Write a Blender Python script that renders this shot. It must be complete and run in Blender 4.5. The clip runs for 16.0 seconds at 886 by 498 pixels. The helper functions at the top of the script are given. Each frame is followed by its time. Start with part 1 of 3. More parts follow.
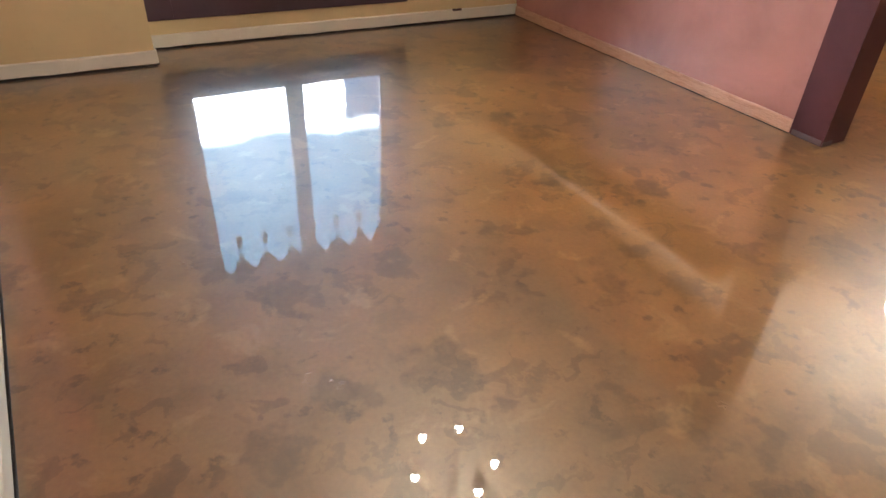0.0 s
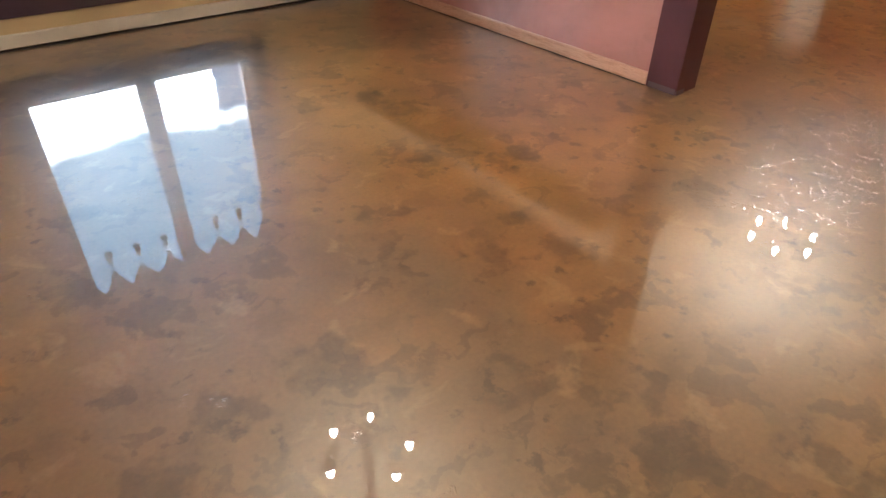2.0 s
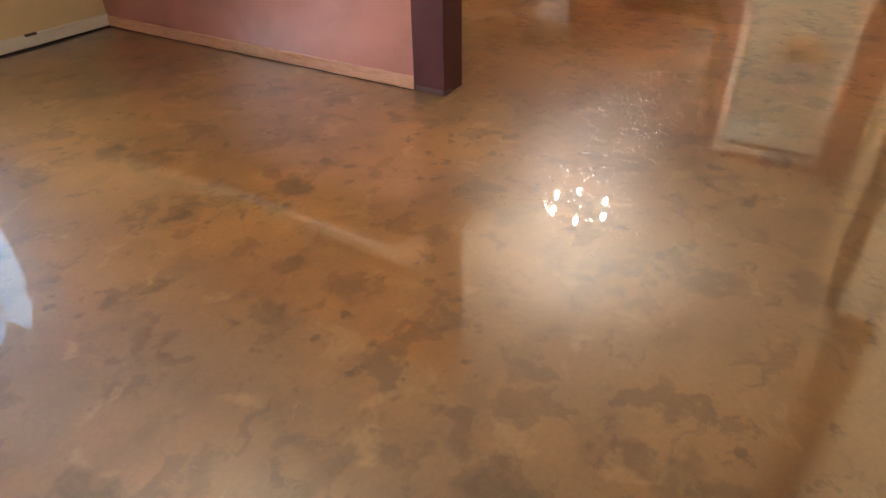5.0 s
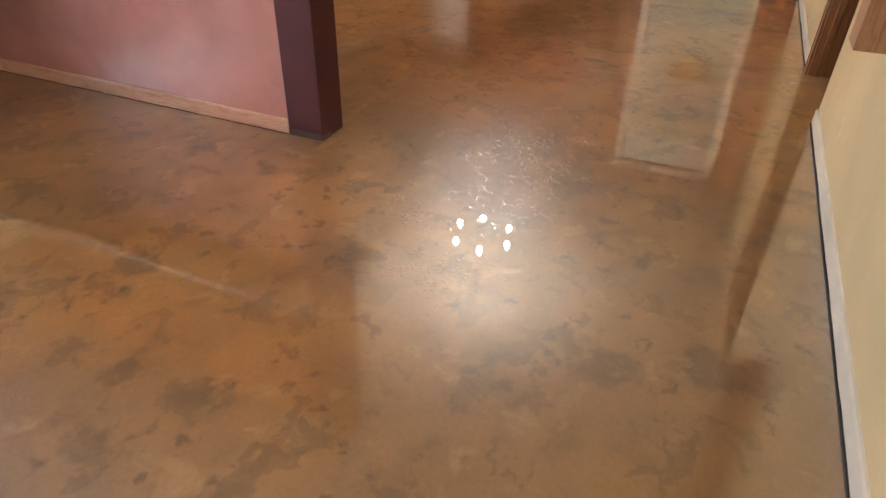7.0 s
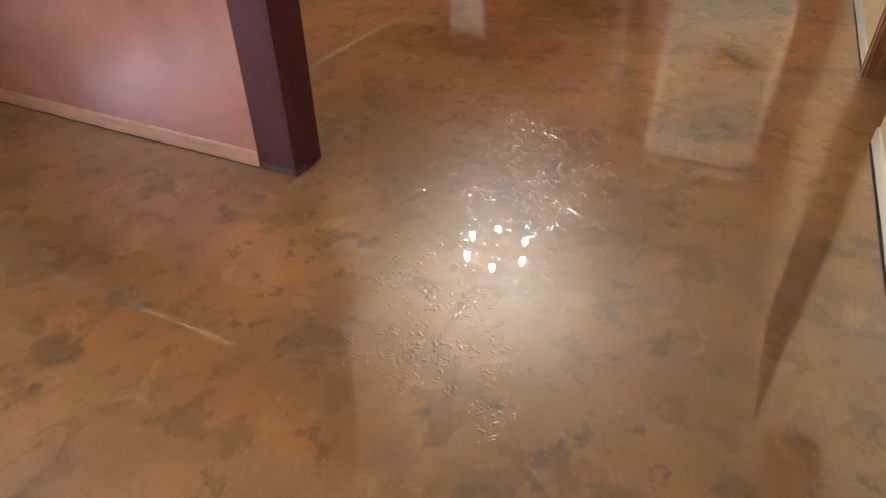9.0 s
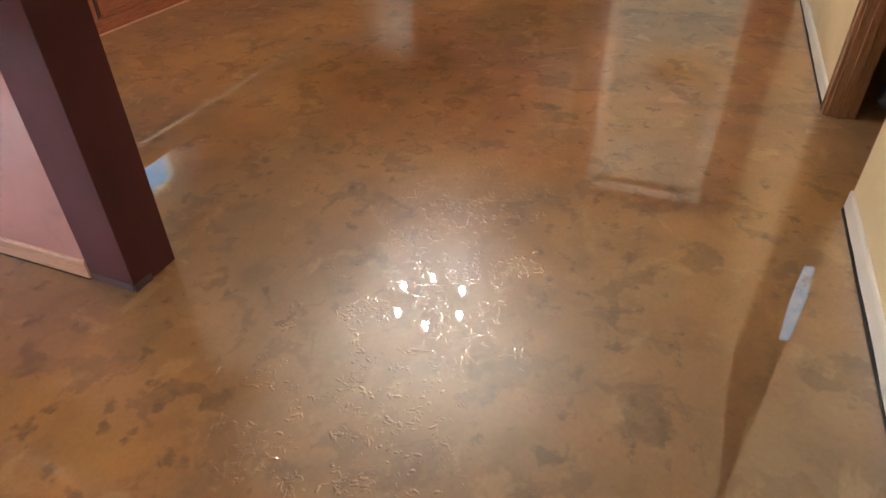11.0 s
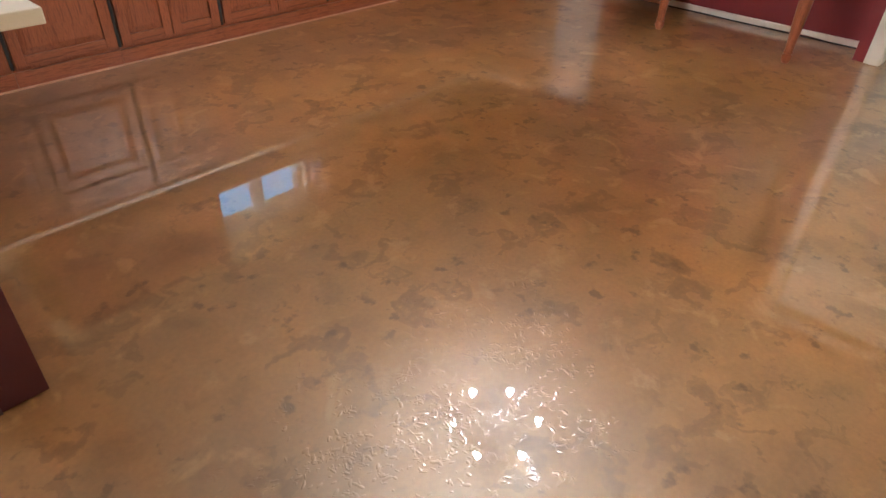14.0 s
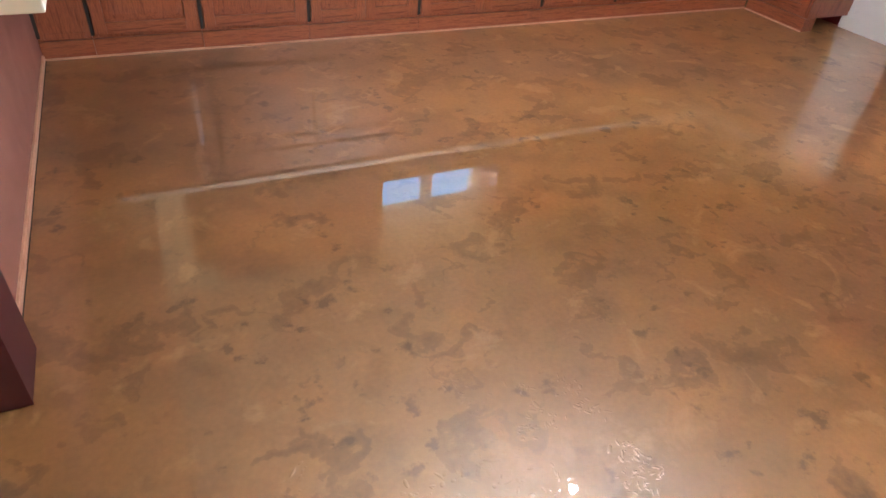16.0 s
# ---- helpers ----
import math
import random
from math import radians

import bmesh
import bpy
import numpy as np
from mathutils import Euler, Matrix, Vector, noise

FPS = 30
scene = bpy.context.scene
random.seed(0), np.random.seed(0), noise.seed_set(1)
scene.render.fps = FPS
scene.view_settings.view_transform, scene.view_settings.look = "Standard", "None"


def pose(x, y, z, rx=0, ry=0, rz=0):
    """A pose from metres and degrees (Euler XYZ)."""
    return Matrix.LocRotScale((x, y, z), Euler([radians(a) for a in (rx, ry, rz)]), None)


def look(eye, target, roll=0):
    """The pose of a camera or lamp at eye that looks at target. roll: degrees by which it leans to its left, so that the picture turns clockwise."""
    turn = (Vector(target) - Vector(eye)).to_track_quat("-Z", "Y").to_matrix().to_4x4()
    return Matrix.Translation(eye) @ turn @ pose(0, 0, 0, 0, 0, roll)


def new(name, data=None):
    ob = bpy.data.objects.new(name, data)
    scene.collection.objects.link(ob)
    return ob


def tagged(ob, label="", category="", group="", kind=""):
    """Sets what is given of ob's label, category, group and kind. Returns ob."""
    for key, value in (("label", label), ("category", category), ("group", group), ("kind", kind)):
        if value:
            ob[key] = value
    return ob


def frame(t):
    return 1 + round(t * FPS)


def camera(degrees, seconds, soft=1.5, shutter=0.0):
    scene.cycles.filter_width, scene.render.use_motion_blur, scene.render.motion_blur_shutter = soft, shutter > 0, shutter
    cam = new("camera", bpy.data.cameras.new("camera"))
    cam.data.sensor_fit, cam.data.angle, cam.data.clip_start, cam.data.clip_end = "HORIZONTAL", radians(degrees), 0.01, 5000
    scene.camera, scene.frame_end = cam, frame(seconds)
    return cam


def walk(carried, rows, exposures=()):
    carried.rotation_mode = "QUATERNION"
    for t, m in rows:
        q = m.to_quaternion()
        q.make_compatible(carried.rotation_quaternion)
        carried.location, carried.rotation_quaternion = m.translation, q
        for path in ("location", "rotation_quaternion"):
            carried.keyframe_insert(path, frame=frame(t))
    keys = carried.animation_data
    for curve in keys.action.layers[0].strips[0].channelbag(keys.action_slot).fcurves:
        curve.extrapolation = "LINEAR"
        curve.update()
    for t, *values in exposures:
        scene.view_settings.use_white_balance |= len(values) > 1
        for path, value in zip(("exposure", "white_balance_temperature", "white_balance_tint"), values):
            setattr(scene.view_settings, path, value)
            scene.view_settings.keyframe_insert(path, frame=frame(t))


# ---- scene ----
cam = camera(70.0, 16.0)
PATH = [
    (0, (2.311, 0.582, 1.426), (3.129, 2.031, 0.316), 2.7),
    (0.5, (2.336, 0.585, 1.416), (3.212, 2.006, 0.314), 2.7),
    (1, (2.36, 0.576, 1.412), (3.301, 1.951, 0.306), 2.2),
    (1.5, (2.385, 0.586, 1.412), (3.37, 1.905, 0.276), 1.9),
    (2, (2.416, 0.595, 1.411), (3.474, 1.836, 0.253), 1.4),
    (2.5, (2.457, 0.611, 1.41), (3.578, 1.775, 0.232), 1.0),
    (3, (2.507, 0.63, 1.407), (3.667, 1.736, 0.211), 0.7),
    (3.5, (2.581, 0.621, 1.404), (3.78, 1.68, 0.203), -0.2),
    (4, (2.655, 0.598, 1.403), (3.919, 1.591, 0.214), -0.1),
    (4.5, (2.707, 0.575, 1.399), (4.03, 1.526, 0.239), -0.7),
    (5, (2.759, 0.595, 1.385), (4.152, 1.467, 0.245), -1.2),
    (5.2, (2.798, 0.612, 1.385), (4.232, 1.417, 0.248), -1.1),
    (7.3, (3.252, 0.631, 1.45), (4.773, 1.281, 0.326), 1.4),
    (7.5, (3.298, 0.629, 1.452), (4.813, 1.288, 0.325), 1.5),
    (8, (3.421, 0.634, 1.462), (4.89, 1.368, 0.321), -1.1),
    (10.5, (4.397, 0.766, 1.478), (5.817, 1.426, 0.234), -0.5),
    (11, (4.583, 0.768, 1.479), (6.071, 1.373, 0.286), -1.1),
    (11.5, (4.788, 0.714, 1.478), (6.258, 1.371, 0.291), -1.0),
    (12, (5.009, 0.653, 1.465), (6.411, 1.409, 0.255), 1.2),
    (12.5, (5.233, 0.691, 1.445), (6.607, 1.465, 0.216), -1.1),
    (13, (5.451, 0.779, 1.444), (6.861, 1.54, 0.247), -0.5),
    (13.5, (5.624, 0.788, 1.443), (6.988, 1.621, 0.241), -0.2),
    (14, (5.828, 0.823, 1.432), (7.045, 1.897, 0.263), 2.3),
    (14.5, (5.972, 0.929, 1.412), (7.07, 2.07, 0.191), 1.7),
    (15, (6.104, 1.091, 1.402), (7.163, 2.248, 0.16), 3.6),
    (15.5, (6.259, 1.13, 1.39), (7.19, 2.389, 0.146), 2.6),
    (16, (6.444, 1.128, 1.392), (7.174, 2.534, 0.171), 5.5),
]
walk(cam, [(t, look(eye, target, roll)) for t, eye, target, roll in PATH], [(0, 0.11, 6150, 10), (3, -0.06, 6350, 10), (5, -0.08, 6450, 10), (8, -0.14, 6050, 10), (10.5, -0.25, 6150, 10), (11.2, -0.15, 6000, 10), (14, 0.04, 5700, 10), (16, 0.45, 5250, 10)])

# ---- light ----
world = bpy.data.worlds.new("sky")
scene.world = world
world.use_nodes = True
wn = world.node_tree.nodes
sky = wn.new("ShaderNodeTexSky")
sky.sky_type, sky.sun_disc = "NISHITA", False
sky.sun_elevation, sky.sun_rotation = radians(48), radians(200)
world.node_tree.links.new(sky.outputs[0], wn["Background"].inputs[0])
wn["Background"].inputs[1].default_value = 0.15
sun = new("sun", bpy.data.lights.new("sun", "SUN"))
sun.data.energy, sun.data.angle, sun.data.color = 3.0, radians(0.6), (1.0, 0.95, 0.87)
sun.matrix_world = look((4, -12, 14), (6, 0, 0))
BULB_DINING, BULB_KITCHEN = 320.0, 720.0
SKY_GLOW = 36.0


def window_light(name, centre, target, w, h, watts, colour):
    lamp = new(name, bpy.data.lights.new(name, "AREA"))
    lamp.data.shape, lamp.data.size, lamp.data.size_y = "RECTANGLE", w, h
    lamp.data.energy, lamp.data.color = watts, colour
    lamp.matrix_world = look(centre, target)
    return lamp


# lamp added at an unseen opening in the hall's end, to brighten the hall
window_light("hall_daylight", (12.08, 4.10, 1.5), (12.08, 1.0, 2.1), 0.95, 1.0, 125, (0.70, 0.90, 1.0))

window_light("side_room_daylight", (8.94, -0.37, 1.75), (7.5, -0.45, 1.2), 0.11, 0.68, 0.35, (0.45, 0.8, 1.0))


# ---- materials ----
class Mat:
    """A procedural material: noise in metres, ramps, bump."""

    def __init__(self, name, rough=0.5, metal=0.0):
        self.m = bpy.data.materials.new(name)
        self.m.use_nodes = True
        self.n, self.l = self.m.node_tree.nodes, self.m.node_tree.links
        self.b = self.n["Principled BSDF"]
        self.b.inputs["Roughness"].default_value = rough
        self.b.inputs["Metallic"].default_value = metal
        self.co = self.n.new("ShaderNodeTexCoord").outputs["Object"]

    def put(self, value, socket):
        if isinstance(value, bpy.types.NodeSocket):
            self.l.new(value, socket)
        else:
            socket.default_value = value

    def noise(self, scale, detail=4.0, distortion=0.0, stretch=None, rough=0.55, vec=None):
        v = vec or self.co
        if stretch:
            mp = self.n.new("ShaderNodeMapping")
            mp.inputs["Scale"].default_value = stretch
            self.l.new(v, mp.inputs[0])
            v = mp.outputs[0]
        t = self.n.new("ShaderNodeTexNoise")
        t.inputs["Scale"].default_value, t.inputs["Detail"].default_value = scale, detail
        t.inputs["Distortion"].default_value, t.inputs["Roughness"].default_value = distortion, rough
        self.l.new(v, t.inputs["Vector"])
        return t.outputs["Fac"]

    def ramp(self, fac, stops, ease="LINEAR"):
        r = self.n.new("ShaderNodeValToRGB")
        r.color_ramp.interpolation = ease
        while len(r.color_ramp.elements) < len(stops):
            r.color_ramp.elements.new(0.5)
        for e, (p, c) in zip(r.color_ramp.elements, stops):
            e.position = p
            e.color = (*c, 1) if isinstance(c, tuple) else (c, c, c, 1)
        self.put(fac, r.inputs[0])
        return r.outputs[0]

    def mix(self, fac, a, b, kind="MIX"):
        x = self.n.new("ShaderNodeMix")
        x.data_type, x.blend_type = "RGBA", kind
        self.put(fac, x.inputs[0])
        self.put((*a, 1) if isinstance(a, tuple) else a, x.inputs[6])
        self.put((*b, 1) if isinstance(b, tuple) else b, x.inputs[7])
        return x.outputs[2]

    def math(self, op, a, b=0.0, c=0.0):
        x = self.n.new("ShaderNodeMath")
        x.operation = op
        for v, s in zip((a, b, c), x.inputs):
            self.put(v, s)
        return x.outputs[0]

    def bump(self, height, strength, distance=0.01):
        x = self.n.new("ShaderNodeBump")
        x.inputs["Strength"].default_value, x.inputs["Distance"].default_value = strength, distance
        self.l.new(height, x.inputs["Height"])
        return x.outputs[0]

    def colour(self, c):
        self.put((*c, 1) if isinstance(c, tuple) else c, self.b.inputs["Base Color"])
        return self

    def normal(self, nrm):
        self.l.new(nrm, self.b.inputs["Normal"])
        return self


def paint(name, c, rough=0.6, vary=0.10, grain=180.0, bump=0.12):
    k = Mat(name, rough)
    lo = tuple(v * (1 - vary) for v in c)
    hi = tuple(min(1, v * (1 + vary * 0.6)) for v in c)
    col = k.ramp(k.noise(1.3, 5, 0.4), [(0.35, lo), (0.65, hi)])
    scuff = k.ramp(k.noise(9, 6, 0.8), [(0.60, 0.0), (0.74, 0.5)])
    col = k.mix(scuff, col, tuple(v * 0.88 for v in c))
    k.colour(col)
    k.normal(k.bump(k.noise(grain, 3), bump, 0.002))
    return k.m


def dull_paint(name, c, rough, vary):
    m = paint(name, c, rough, vary)
    m.node_tree.nodes["Principled BSDF"].inputs["Specular IOR Level"].default_value = 0.2
    return m


def wood(name, dark, light, rough=0.35, stretch=(14, 14, 1.2)):
    k = Mat(name, rough)
    grain = k.noise(5.0, 8, 1.2, stretch)
    col = k.ramp(grain, [(0.30, dark), (0.52, light), (0.75, tuple(0.5 * (a + b) for a, b in zip(dark, light)))])
    pores = k.ramp(k.noise(30, 4, 0, stretch), [(0.35, 0.55), (0.5, 0.0)])
    col = k.mix(pores, col, dark)
    col = k.mix(k.ramp(k.noise(0.9, 3), [(0.4, 0.0), (0.7, 0.25)]), col, tuple(0.7 * v for v in light))
    k.colour(col)
    k.normal(k.bump(grain, 0.12, 0.002))
    return k.m


def metal(name, c, rough, shine=1.0):
    k = Mat(name, rough, shine)
    k.colour(k.ramp(k.noise(20, 5), [(0.3, tuple(v * 0.7 for v in c)), (0.7, c)]))
    return k.m


def glow(name, c, strength):
    k = Mat(name, 0.3)
    k.colour(c)
    k.b.inputs["Emission Color"].default_value = (*c, 1)
    k.b.inputs["Emission Strength"].default_value = strength
    return k.m


def floor_material():
    """Acid-stained concrete under a thick clear coat that dried with wrinkles."""
    k = Mat("stained_concrete", 0.38)
    warp = k.n.new("ShaderNodeTexNoise")
    warp.inputs["Scale"].default_value, warp.inputs["Detail"].default_value = 7.0, 5.0
    k.l.new(k.co, warp.inputs["Vector"])
    sub = k.n.new("ShaderNodeVectorMath")
    sub.operation = "SUBTRACT"
    k.l.new(warp.outputs["Color"], sub.inputs[0])
    sub.inputs[1].default_value = (0.5, 0.5, 0.5)
    add = k.n.new("ShaderNodeVectorMath")
    add.operation = "MULTIPLY_ADD"
    k.l.new(sub.outputs[0], add.inputs[0])
    add.inputs[1].default_value = (0.42, 0.42, 0.0)
    k.l.new(k.co, add.inputs[2])
    wv = add.outputs[0]
    base = k.ramp(k.noise(0.8, 5, 0.25, rough=0.5), [(0.30, (0.222, 0.146, 0.090)), (0.45, (0.262, 0.161, 0.085)),
                                                   (0.56, (0.305, 0.180, 0.080)), (0.72, (0.310, 0.206, 0.112))])
    cloud = k.ramp(k.noise(2.2, 4, 0.2, rough=0.5), [(0.34, (0.88, 0.88, 0.88)), (0.50, (1.0, 1.0, 1.0)), (0.68, (1.14, 1.12, 1.06))])
    col = k.mix(0.85, base, cloud, "MULTIPLY")
    smear = k.ramp(k.noise(5.5, 5, 0.15, None, 0.5), [(0.36, (0.80, 0.80, 0.81)), (0.47, (1.0, 1.0, 1.0)), (0.56, (1.02, 1.01, 1.0)), (0.68, (1.14, 1.11, 1.04))])
    col = k.mix(0.7, col, smear, "MULTIPLY")
    blot = k.ramp(k.noise(4.3, 5, 0.3, rough=0.5, vec=wv), [(0.57, 0.0), (0.59, 0.28), (0.67, 0.52)])
    col = k.mix(blot, col, (0.115, 0.070, 0.040))
    crowd = k.ramp(k.noise(1.7, 3), [(0.42, 0.0), (0.54, 1.0)])
    fleck = k.ramp(k.noise(10.5, 4, 0.1, rough=0.58), [(0.59, 0.0), (0.67, 0.62)])
    col = k.mix(k.math("MULTIPLY", fleck, crowd), col, (0.088, 0.056, 0.036))
    ochre = k.ramp(k.noise(4.6, 6, 0.5, rough=0.6), [(0.58, 0.0), (0.66, 0.5)])
    col = k.mix(ochre, col, (0.42, 0.285, 0.155))
    # the kitchen slab's colour is raised to paint in light missing there
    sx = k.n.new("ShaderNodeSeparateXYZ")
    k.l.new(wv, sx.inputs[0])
    painted_light = k.n.new("ShaderNodeMapRange")
    painted_light.interpolation_type = "SMOOTHSTEP"
    k.l.new(sx.outputs[0], painted_light.inputs[0])
    painted_light.inputs[1].default_value, painted_light.inputs[2].default_value = 5.9, 8.0
    col = k.mix(painted_light.outputs[0], col, k.mix(1.0, col, (2.22, 2.28, 2.28), "MULTIPLY"))
    # a honey-coloured stain in the middle of the first room, lightened for missing lamplight
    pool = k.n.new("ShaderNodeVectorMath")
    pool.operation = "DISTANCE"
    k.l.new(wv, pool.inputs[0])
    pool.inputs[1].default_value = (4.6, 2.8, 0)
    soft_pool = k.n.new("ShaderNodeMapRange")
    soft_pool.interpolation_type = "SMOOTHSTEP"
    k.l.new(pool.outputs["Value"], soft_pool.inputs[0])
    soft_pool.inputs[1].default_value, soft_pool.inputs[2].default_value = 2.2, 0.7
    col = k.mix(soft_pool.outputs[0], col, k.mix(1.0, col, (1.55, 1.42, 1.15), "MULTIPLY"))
    # dark spots: x, y, radius; stains, and some shade painted near the south wall
    mask = None
    for x, y, r in STAINS_AND_SHADE:
        d = k.n.new("ShaderNodeVectorMath")
        d.operation = "DISTANCE"
        k.l.new(wv, d.inputs[0])
        d.inputs[1].default_value = (x, y, 0)
        s = k.n.new("ShaderNodeMapRange")
        s.interpolation_type = "SMOOTHSTEP"
        k.l.new(d.outputs["Value"], s.inputs[0])
        s.inputs[1].default_value, s.inputs[2].default_value = r * 1.05, r * 0.5
        mask = s.outputs[0] if mask is None else k.math("MAXIMUM", mask, s.outputs[0])
    col = k.mix(k.math("MULTIPLY", mask, k.ramp(k.noise(13, 4, 0.2), [(0.35, 0.25), (0.6, 0.52)])), col, (0.085, 0.054, 0.033))
    fine = k.ramp(k.noise(55, 5), [(0.3, 0.86), (0.7, 1.1)])
    col = k.mix(0.6, col, fine, "MULTIPLY")
    col = k.mix(1.0, col, (0.70, 0.605, 0.475), "MULTIPLY")
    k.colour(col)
    k.b.inputs["Specular IOR Level"].default_value = 0.55
    k.b.inputs["Coat Weight"].default_value = 1.0
    k.b.inputs["Coat Roughness"].default_value = 0.012
    k.b.inputs["Coat IOR"].default_value = 2.3
    # the coat: slow swells and a faint orange peel
    h = k.math("MULTIPLY_ADD", k.noise(27, 2, 0.9), 0.0014, k.math("MULTIPLY", k.noise(6.0, 2, 0.5), 0.0050))
    nrm = k.bump(h, 1.0, 0.012)
    k.normal(nrm)
    k.l.new(nrm, k.b.inputs["Coat Normal"])
    return k.m


STAINS_AND_SHADE = [(2.49, 1.75, 0.10), (2.73, 1.87, 0.09), (3.05, 1.88, 0.13), (3.11, 1.77, 0.06), (3.14, 1.61, 0.07), (3.46, 1.42, 0.10), (3.52, 2.10, 0.07), (3.59, 1.30, 0.08),
          (3.61, 1.01, 0.14), (3.73, 1.20, 0.08), (3.73, 2.43, 0.07), (3.83, 1.98, 0.11), (3.86, 0.58, 0.14), (3.88, 0.75, 0.08), (4.08, 2.09, 0.10), (4.17, 2.81, 0.10),
          (4.34, 3.53, 0.12), (4.37, 2.48, 0.08), (4.39, 3.31, 0.14), (4.55, 2.49, 0.12), (4.56, 2.70, 0.09), (4.62, 1.01, 0.07), (4.73, 0.72, 0.12), (4.85, 0.30, 0.10),
          (4.88, 0.42, 0.11), (4.98, 2.78, 0.07), (5.42, 0.70, 0.06), (5.43, 2.52, 0.10), (5.48, 1.98, 0.06), (5.84, 0.67, 0.09), (7.81, 3.51, 0.10), (7.89, 1.48, 0.10)]

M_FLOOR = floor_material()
M_YELLOW = paint("yellow_wall_paint", (0.68, 0.54, 0.31), 0.55)
M_PEACH = paint("peach_wall_paint", (0.43, 0.20, 0.165), 0.24, 0.2)
M_RED = paint("dark_red_wall_paint", (0.20, 0.018, 0.022), 0.5)
M_OLIVE = paint("olive_wall_paint", (0.43, 0.46, 0.35), 0.6)
M_MAROON = dull_paint("maroon_wood_stain", (0.080, 0.020, 0.022), 0.55, 0.25)
M_TRIM = paint("white_trim_paint", (0.78, 0.74, 0.66), 0.4, 0.14)
M_WHITE = paint("white_enamel", (0.80, 0.80, 0.78), 0.3, 0.05)
M_CEIL = paint("ceiling_paint", (0.72, 0.645, 0.51), 0.8, 0.05, 60, 0.3)
M_GAP_SHADE = paint("dark_joint_and_shade", (0.03, 0.025, 0.022), 0.8)
M_WINFRAME = paint("dark_plum_frame_paint", (0.065, 0.035, 0.055), 0.4, 0.2)
M_OAK = wood("honey_oak", (0.145, 0.038, 0.018), (0.34, 0.108, 0.046))
M_OAKH = wood("honey_oak_lengthwise", (0.145, 0.038, 0.018), (0.34, 0.108, 0.046), 0.35, (1.2, 14, 14))
M_OAKBASE = wood("pale_oak_board", (0.42, 0.20, 0.12), (0.62, 0.36, 0.24), 0.4, (14, 1.2, 14))
M_DOOROAK = wood("brown_oak_casing", (0.20, 0.095, 0.045), (0.38, 0.20, 0.10))
M_COUNTER = paint("cream_laminate", (0.86, 0.81, 0.70), 0.3, 0.05)
M_BRONZE = metal("aged_bronze", (0.036, 0.021, 0.015), 0.5, 0.35)
M_CLOTH = paint("dark_red_brown_cloth", (0.17, 0.05, 0.035), 0.9, 0.25, 400, 0.3)
M_BULB = glow("lit_bulb_glass", (1.0, 0.90, 0.75), BULB_DINING)
M_BULB_K = glow("lit_bulb_glass_kitchen", (1.0, 0.94, 0.85), BULB_KITCHEN)


def sky_card():
    """A hazy sky: white and bright low down, pale blue above."""
    k = Mat("hazy_bright_sky", 1.0)
    k.colour((0.0, 0.0, 0.0))
    sep = k.n.new("ShaderNodeSeparateXYZ")
    k.l.new(k.co, sep.inputs[0])
    h = k.math("MULTIPLY_ADD", k.noise(0.12, 5, 0.6), 6.0, sep.outputs[2])
    f = k.math("DIVIDE", h, 60.0)
    sky = k.ramp(f, [(0.435, (0.94, 0.97, 1.0)), (0.475, (0.014, 0.032, 0.046)), (0.9, (0.013, 0.031, 0.046))])
    # a shaded building front cuts the bright haze off to one side
    edge = k.math("MULTIPLY_ADD", k.noise(0.3, 4), 1.6, sep.outputs[0])
    front = k.math("MULTIPLY", k.ramp(k.math("DIVIDE", edge, 60.0), [(0.398, 0.0), (0.406, 1.0), (0.60, 1.0), (0.61, 0.0)]), k.ramp(f, [(0.445, 1.0), (0.475, 0.0)]))
    k.l.new(k.mix(front, sky, (0.012, 0.017, 0.026)), k.b.inputs["Emission Color"])
    k.b.inputs["Emission Strength"].default_value = SKY_GLOW
    return k.m


M_SKY = sky_card()
M_GROUND = paint("pale_concrete", (0.50, 0.48, 0.44), 0.9, 0.2, 30, 0.4)
M_BARE = paint("bare_dark_concrete", (0.062, 0.052, 0.050), 0.6, 0.3)
M_SMEAR = paint("grey_coating_smear", (0.095, 0.055, 0.058), 0.75, 0.3)
M_CLOSET = paint("brown_wall_paint", (0.24, 0.17, 0.10), 0.6)
M_BLACK = paint("black_cloth", (0.02, 0.02, 0.022), 0.85)
M_PLASTIC = paint("white_plastic", (0.80, 0.79, 0.76), 0.35, 0.03)
M_PAPER = paint("faded_print", (0.50, 0.38, 0.33), 0.6, 0.3)
M_BROWN = wood("brown_shelf_wood", (0.09, 0.04, 0.02), (0.20, 0.095, 0.05), 0.4, (14, 1.2, 14))
glass_mat = Mat("window_glass", 0.0)
glass_mat.colour((0.93, 0.97, 1.0))
glass_mat.b.inputs["Transmission Weight"].default_value = 1.0
glass_mat.b.inputs["IOR"].default_value = 1.02
M_GLASS = glass_mat.m


# ---- mesh helpers ----
def finish(bm, name, material, parent=None, label="", smooth=False):
    me = bpy.data.meshes.new(name)
    bmesh.ops.recalc_face_normals(bm, faces=bm.faces)
    if smooth:
        for f in bm.faces:
            f.smooth = True
    bm.to_mesh(me)
    bm.free()
    me.materials.append(material)
    ob = new(name, me)
    if parent:
        ob.parent = parent
    if label:
        ob["label"] = label
    return ob


def part(name, bm, material, parent, label="", smooth=False):
    return finish(bm, name, material, parent, label, smooth)


